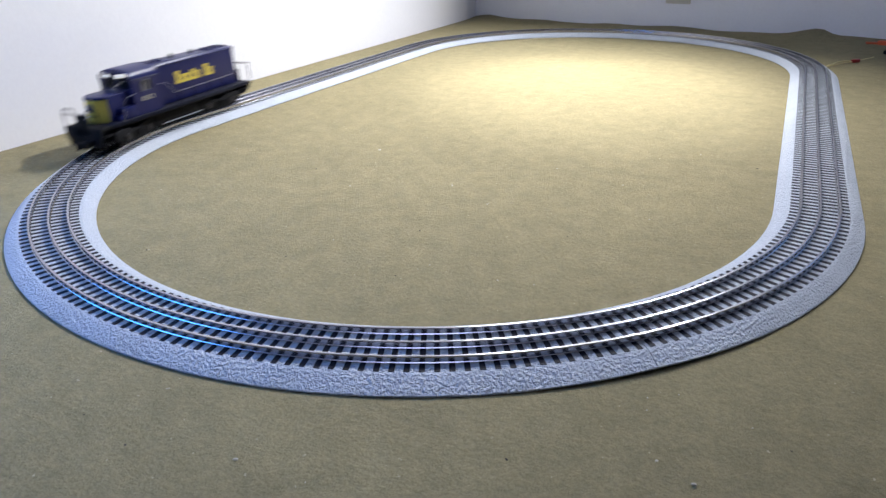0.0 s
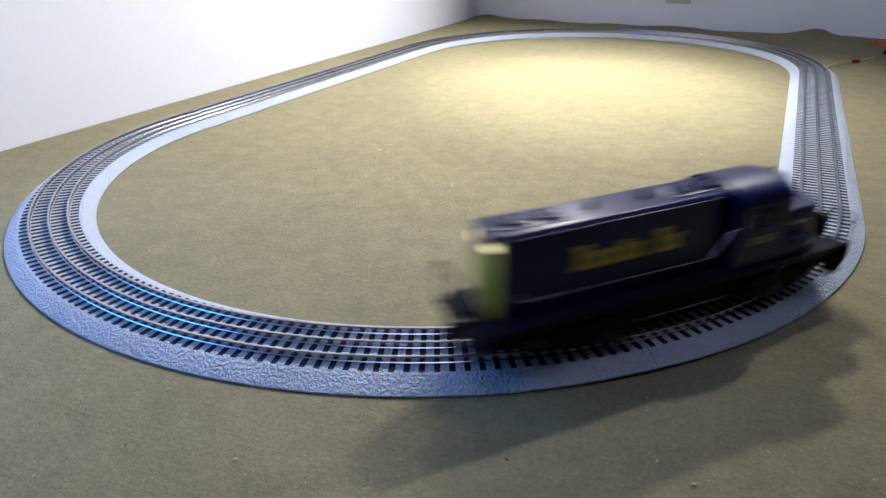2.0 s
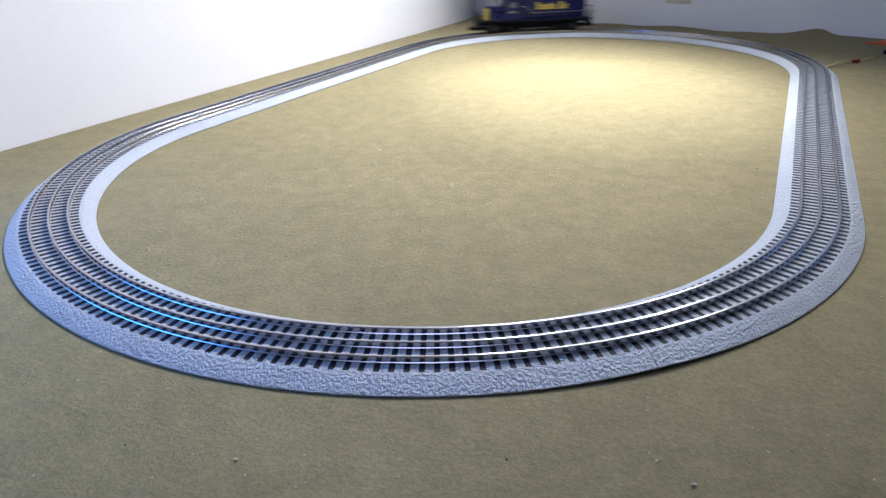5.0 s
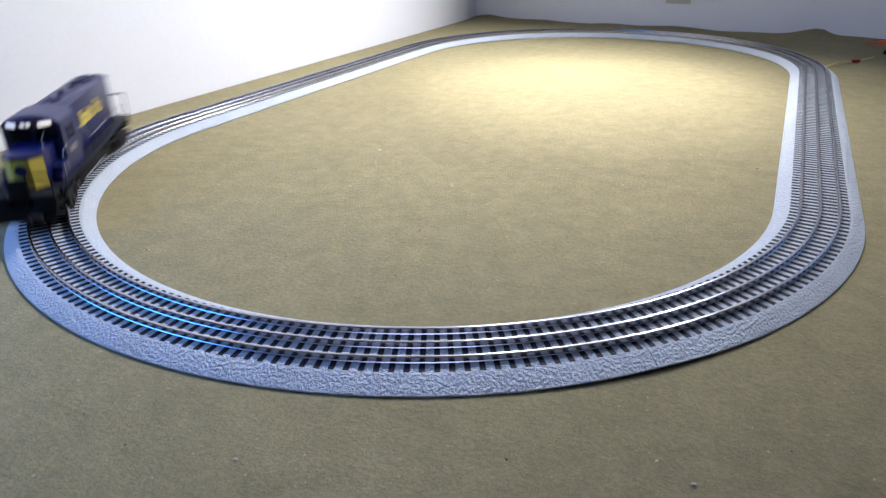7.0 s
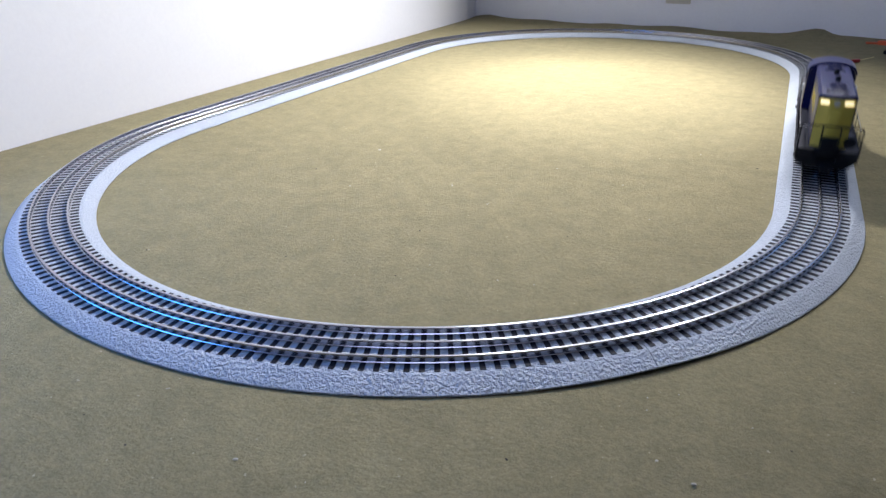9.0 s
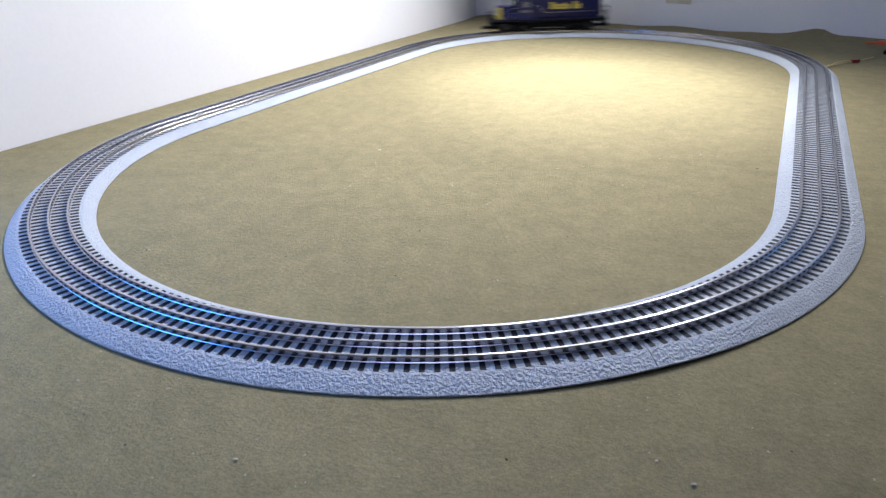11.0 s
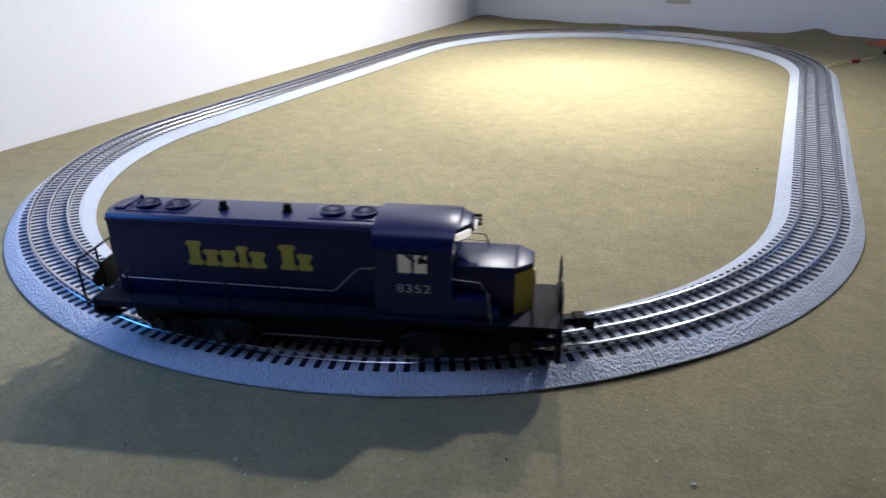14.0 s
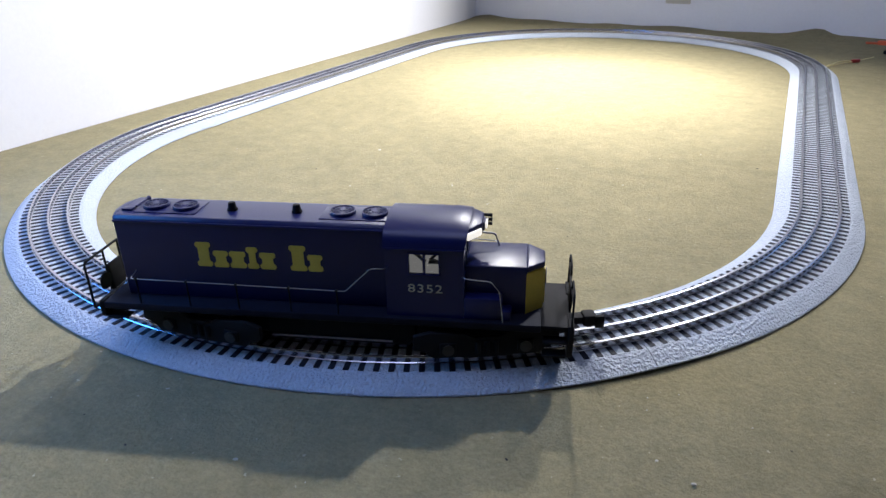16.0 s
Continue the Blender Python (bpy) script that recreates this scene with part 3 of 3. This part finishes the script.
    # windscreen wall: sill, posts and arched header
    b = box(0.0840, 0.0855, -wc + 0.0018, wc - 0.0018, DECK, 0.0700)
    for y0, y1 in ((-wc + 0.0018, -0.0240), (-0.0016, 0.0016), (0.0240, wc - 0.0018)):
        box(0.0840, 0.0855, y0, y1, 0.0700, 0.0870, bm=b)
    head = [(y * 0.93, max(z - 0.001, 0.0870)) for y, z in top]
    prism(head + [(head[-1][0], 0.0862), (head[0][0], 0.0862)], 0.0840, 0.0855, "x", bm=b)
    part("cab_front_wall", b, BLUE, cab, smooth=None)
    for s in (-1, 1):
        part("windscreen", box(0.0844, 0.0850, *sorted((s * 0.0016, s * 0.0240)), 0.0700, 0.0866), GLASS, cab, smooth=None).visible_shadow = False
        b = box(-0.0008, 0.0008, -0.0066, 0.0066, -0.0024, 0.0024, 0.0006)
        b.transform(Matrix.Translation((0.0911, s * 0.0160, 0.0886)) @ Matrix.Rotation(radians(s * 37.6), 4, "Z"))
        part("front_number_board", b, LIT, cab, "lit white number board")
    # box under the roof's crown that carries the number boards and the headlight
    plan = [(0.0850, -0.0222), (0.0955, -0.0090), (0.0955, 0.0090), (0.0850, 0.0222)]
    b = prism(plan, 0.0852, 0.0958, "z", 0.0007)
    for v in b.verts:
        if v.co.z > 0.093:
            v.co.z -= 0.0035 * (abs(v.co.y) / 0.0222) ** 2 + 0.0014 * max(0.0, (v.co.x - 0.085) / 0.0105)
    hl = part("number_board_box", b, BLUE, cab, "navy number board box", 40)
    part("headlight_housing", box(0.0950, 0.0972, -0.0056, 0.0056, 0.0868, 0.0926, 0.0009), BLUE, hl)
    for y in (-0.0027, 0.0027):
        part("headlight", cyl((0.0974, y, 0.0897), (1, 0, 0), 0.0020, 0.0023, 0.0018, 14), LIT, hl, "glowing headlight")
    for z in (0.0865, 0.0895, 0.0925):
        part("horn_bell", cyl((0.0975, 0.0080, z), (1, 0, 0), 0.0008, 0.0013, 0.0070, 10), BLACK, cab)
    part("wiper", tube(rounded([(0.0862, 0.012, 0.0800), (0.0950, 0.013, 0.0775), (0.1030, 0.014, 0.0765), (0.1060, 0.014, 0.0670)], 0.002), 0.0006, 6), WIRE, cab, "bent grab wire")
    # short nose
    zn = 0.0680
    nose = part("short_nose", prism([(0.0853, -0.0190), (0.1255, -0.0190), (0.1255, 0.0190), (0.0853, 0.0190)], DECK, zn, "z", 0.0011, seg=3), BLUE, e, "navy short nose", 40)
    plan = [(0.1253, -0.0190), (0.1368, -0.0085), (0.1368, 0.0085), (0.1253, 0.0190)]
    part("nose_cap", prism(plan, zn - 0.004, zn + 0.0002, "z", 0.0010, seg=3), BLUE, nose, smooth=40)
    front = part("nose_front", prism([(x - 0.0004, y) for x, y in plan], DECK, zn - 0.0042, "z", 0.0006), YELLOW, nose, "yellow chamfered nose front", None)
    part("nose_door", box(0.1362, 0.1374, -0.0060, 0.0060, 0.036, 0.061, 0.0005), YELLOW, front)
    part("emblem", cyl((0.1377, 0, 0.0535), (1, 0, 0), 0.0058, 0.0058, 0.0008, 24), BLUE, front, "round navy emblem")
    for s in (-1, 1):
        b = box(0.0855, 0.1100, *sorted((s * 0.0190, s * 0.0285)), DECK, 0.0490, 0.0008)
        box(0.1100, 0.1160, *sorted((s * 0.0190, s * 0.0285)), DECK, 0.0405, 0.0006, b)
        part("side_step_box", b, BLUE, e, "navy equipment box beside the nose")
        # hand rails
        y = s * 0.0312
        path = rounded([(-0.1440, s * 0.0200, 0.0527), (-0.1420, y, 0.0525), (0.0080, y, 0.0510), (0.0255, y, 0.0685), (0.0350, y, 0.0690), (0.0362, s * 0.0285, 0.0690)], 0.002)
        rail = part("side_handrail", tube(path, 0.00036), WIRE, e, "bare steel side handrail")
        for x in (-0.1380, -0.1020, -0.0670, -0.0305, 0.0020):
            part("stanchion", tube([(x, y, DECK - 0.003), (x, y, 0.0530 - 0.00001 * (x + 0.14) * 1000)], 0.0006, 6), BLACK, rail)
            part("knob", cyl((x, y, 0.0527 - 0.01 * (x + 0.14)), (0, 1, 0), 0.0010, 0.0010, 0.0020, 10, bevel=0.0003), CAP, rail, "dull grey rail knob")
        path = rounded([(0.0850, s * 0.0285, 0.0642), (0.0870, y, 0.0642), (0.1030, y, 0.0632), (0.1085, y, 0.0560), (0.1112, y, DECK - 0.002)], 0.002)
        part("cab_handrail", tube(path, 0.00032), WIRE, e, "bare steel handrail")
    end_rail(e, 0.1530, 1)
    end_rail(e, -0.1660, -1)
    truck(e, PIVOT, False)
    truck(e, -PIVOT, True)
    return e


# ---- leads with clips ----
def clips():
    c = thing("test_lead", "orange alligator clip on a lead, lying on the felt", "alligator clip")
    jaw = [(-0.020, 0.004), (-0.004, 0.0075), (0.016, 0.0095), (0.030, 0.0085), (0.030, -0.0085), (0.016, -0.0095), (-0.004, -0.0075), (-0.020, -0.004)]
    b = prism([(x, y) for x, y in jaw], 0.006, 0.017, "z", 0.003)
    part("boot", b, ORANGE, c, "orange rubber boot")
    part("jaw", prism([(-0.045, 0.0022), (-0.018, 0.004), (-0.018, -0.004), (-0.045, -0.0022)], 0.008, 0.013, "z", 0.001), ORANGE, c)
    part("lead", tube(rounded([(0.028, 0, 0.012), (0.06, 0.01, 0.008), (0.2, 0.02, 0.003), (0.5, -0.1, 0.003)], 0.03, 6), 0.0025, 8), ORANGE, c)
    c.matrix_basis = pose(0.612, 1.255, 0, 0, 0, 8)
    d = thing("test_lead", "black clip beside the orange one, lying on the felt", "alligator clip")
    part("boot", prism([(-0.016, 0.003), (0.02, 0.006), (0.03, 0.005), (0.03, -0.005), (0.02, -0.006), (-0.016, -0.003)], 0.003, 0.012, "z", 0.002), BLACK, d)
    part("lead", tube(rounded([(0.028, 0, 0.007), (0.1, -0.01, 0.003), (0.4, -0.2, 0.003)], 0.03, 6), 0.002, 8), BLACK, d)
    d.matrix_basis = pose(0.612, 1.13, 0, 0, 0, 10)
    w = thing("track_wire", "pale yellow twin wire from the track to a red connector", "wire")
    for k, bow in ((0, 0.006), (1, -0.007)):
        pts = [(0.468 + 0.075 * t, 0.905 + 0.12 * t + bow * math.sin(t * math.pi) * 1.5, 0.002 + 0.004 * math.sin(t * math.pi) ** 2) for t in [i / 12 for i in range(13)]]
        part("strand", tube(pts, 0.0012, 6), CREAM, w, "pale yellow insulated strand")
    part("strand", tube([(0.540 + 0.035 * t, 1.02 + 0.06 * t, 0.003) for t in (0, 0.3, 0.6, 1.0)], 0.001, 6), CREAM, w)
    b = prism([(-0.012, 0.002), (-0.004, 0.0045), (0.010, 0.004), (0.012, 0.001), (0.012, -0.001), (0.010, -0.004), (-0.004, -0.0045), (-0.012, -0.002)], 0.001, 0.008, "z", 0.0015)
    b.transform(Matrix.Translation((0.5345, 1.003, 0)) @ Matrix.Rotation(radians(48), 4, "Z"))
    part("connector", b, RED, w, "dark red crimp connector")


def lint():
    spots = [(0.142, -0.544, 3.2, 0), (0.286, -0.476, 2.4, 1), (0.387, -0.450, 3.6, 0), (0.365, -0.440, 2.4, 0), (-0.098, 0.020, 5, 0), (-0.138, -0.357, 2.2, 1),
             (0.085, -0.205, 2.2, 1), (0.120, -0.109, 2.2, 0), (0.244, 0.015, 2.6, 0), (0.058, -0.070, 2.6, 0), (0.349, -0.383, 1.6, 0), (0.072, -0.563, 2, 1), (0.052, -0.511, 1.8, 0),
             (0.120, -0.105, 2.2, 0), (0.055, -0.065, 2.0, 0), (0.016, -0.260, 1.8, 0), (-0.004, -0.311, 1.8, 1), (-0.137, -0.355, 1.6, 0), (0.230, -0.266, 1.8, 0), (0.313, 0.176, 2.4, 0),
             (-0.289, -0.057, 2.2, 0), (0.385, 0.143, 2.6, 1), (0.112, -0.302, 1.6, 1), (0.130, -0.270, 1.6, 0), (0.198, -0.272, 2.2, 0), (0.227, -0.156, 1.8, 1), (0.053, -0.510, 1.4, 0),
             (0.024, -0.554, 1.4, 1), (0.072, -0.563, 1.4, 0), (0.190, -0.541, 1.2, 0), (0.351, -0.396, 1.6, 0), (0.367, -0.371, 1.4, 0), (0.413, -0.386, 1.6, 0), (0.435, -0.398, 1.4, 1),
             (-0.056, -0.120, 2.2, 0), (-0.132, -0.084, 2.2, 1), (0.293, -0.079, 2.0, 0), (0.154, 0.041, 2.4, 0), (0.012, -0.424, 1.4, 0)]
    rng = random.Random(4)
    for x, y, mm, dark in spots:
        b = bmesh.new()
        bmesh.ops.create_icosphere(b, subdivisions=2, radius=mm * 0.00032)
        for v in b.verts:
            v.co *= 0.7 + 0.6 * rng.random()
            v.co.x *= 1.5
            v.co.z *= 0.5
        b.transform(Matrix.Translation((x, y, mm * 0.0002 + 0.0004)) @ Matrix.Rotation(rng.random() * 6, 4, "Z"))
        ob = part("crumb" if dark else "lint_speck", b, DIRT if dark else LINT)
        tagged(ob, "tiny dark crumb lying on the felt" if dark else "tiny pale lint speck lying on the felt", "speck", "specks on the felt")


# ---- motion ----
# seconds and metres along the oval, from the middle of the near curve
RUN = [(0.0, -0.676), (0.5, -0.415), (1.0, -0.148), (1.5, 0.112), (2.0, 0.395), (2.5, 0.668), (3.0, 1.003), (3.5, 1.385), (4.0, 1.79), (4.2, 1.925),
       (6.5, 3.589), (7.0, 3.979), (7.5, 4.328), (8.0, 4.687), (8.5, 5.022), (9.0, 5.352), (11.3, 7.053), (11.5, 7.181), (12.0, 7.606), (12.5, 8.046),
       (13.0, 8.434), (13.3, 8.642), (13.6, 8.812), (14.0, 8.927), (14.3, 8.934), (16.0, 8.934)]


def along(s):
    """The place on the middle rail, s metres on."""
    s = (s + math.pi * R / 2) % (2 * math.pi * R + 2 * L)
    if s < math.pi * R:
        a = math.pi + s / R
        return Vector((R * math.cos(a), R * math.sin(a), 0))
    s -= math.pi * R
    if s < L:
        return Vector((R, s, 0))
    s -= L
    if s < math.pi * R:
        return Vector((R * math.cos(s / R), L + R * math.sin(s / R), 0))
    return Vector((-R, L - (s - math.pi * R), 0))


def progress(t):
    """Smooth, never backwards, through the rows of RUN."""
    n = len(RUN)
    slope = [(RUN[i + 1][1] - RUN[i][1]) / (RUN[i + 1][0] - RUN[i][0]) for i in range(n - 1)]
    m = [slope[0]] + [0.0 if slope[i - 1] * slope[i] <= 0 else 2 * slope[i - 1] * slope[i] / (slope[i - 1] + slope[i]) for i in range(1, n - 1)] + [0.0]
    for i in range(n - 1):
        (t0, s0), (t1, s1) = RUN[i], RUN[i + 1]
        if t <= t1:
            h = t1 - t0
            u = (t - t0) / h
            return ((2 * u ** 3 - 3 * u * u + 1) * s0 + (u ** 3 - 2 * u * u + u) * h * m[i] + (3 * u * u - 2 * u ** 3) * s1 + (u ** 3 - u * u) * h * m[i + 1])
    return RUN[-1][1]


def heading(s, reach):
    a, b = along(s - reach), along(s + reach)
    d = b - a
    return (a + b) / 2, math.atan2(d.y, d.x)


def motions():
    rows, fore, aft = [], [], []
    for i in range(161):
        t = i / 10
        s = progress(t)
        at, yaw = heading(s, PIVOT)
        rows.append((t, Matrix.Translation((at.x, at.y, RAIL_TOP + 0.0007)) @ Matrix.Rotation(yaw, 4, "Z")))
        for side, out in ((1, fore), (-1, aft)):
            _, tyaw = heading(s + side * PIVOT, 0.026)
            turn = (tyaw - yaw + math.pi) % math.tau - math.pi
            out.append((t, Matrix.Translation((side * PIVOT, 0, 0)) @ Matrix.Rotation(turn, 4, "Z")))
    walk(engine, rows)
    bogies = [o for o in engine.children if o.name.startswith("truck")]
    walk(bogies[0], fore)
    walk(bogies[1], aft)


floor_sheet()
room()
outlet()
clips()
lint()
engine = locomotive()
track()
motions()
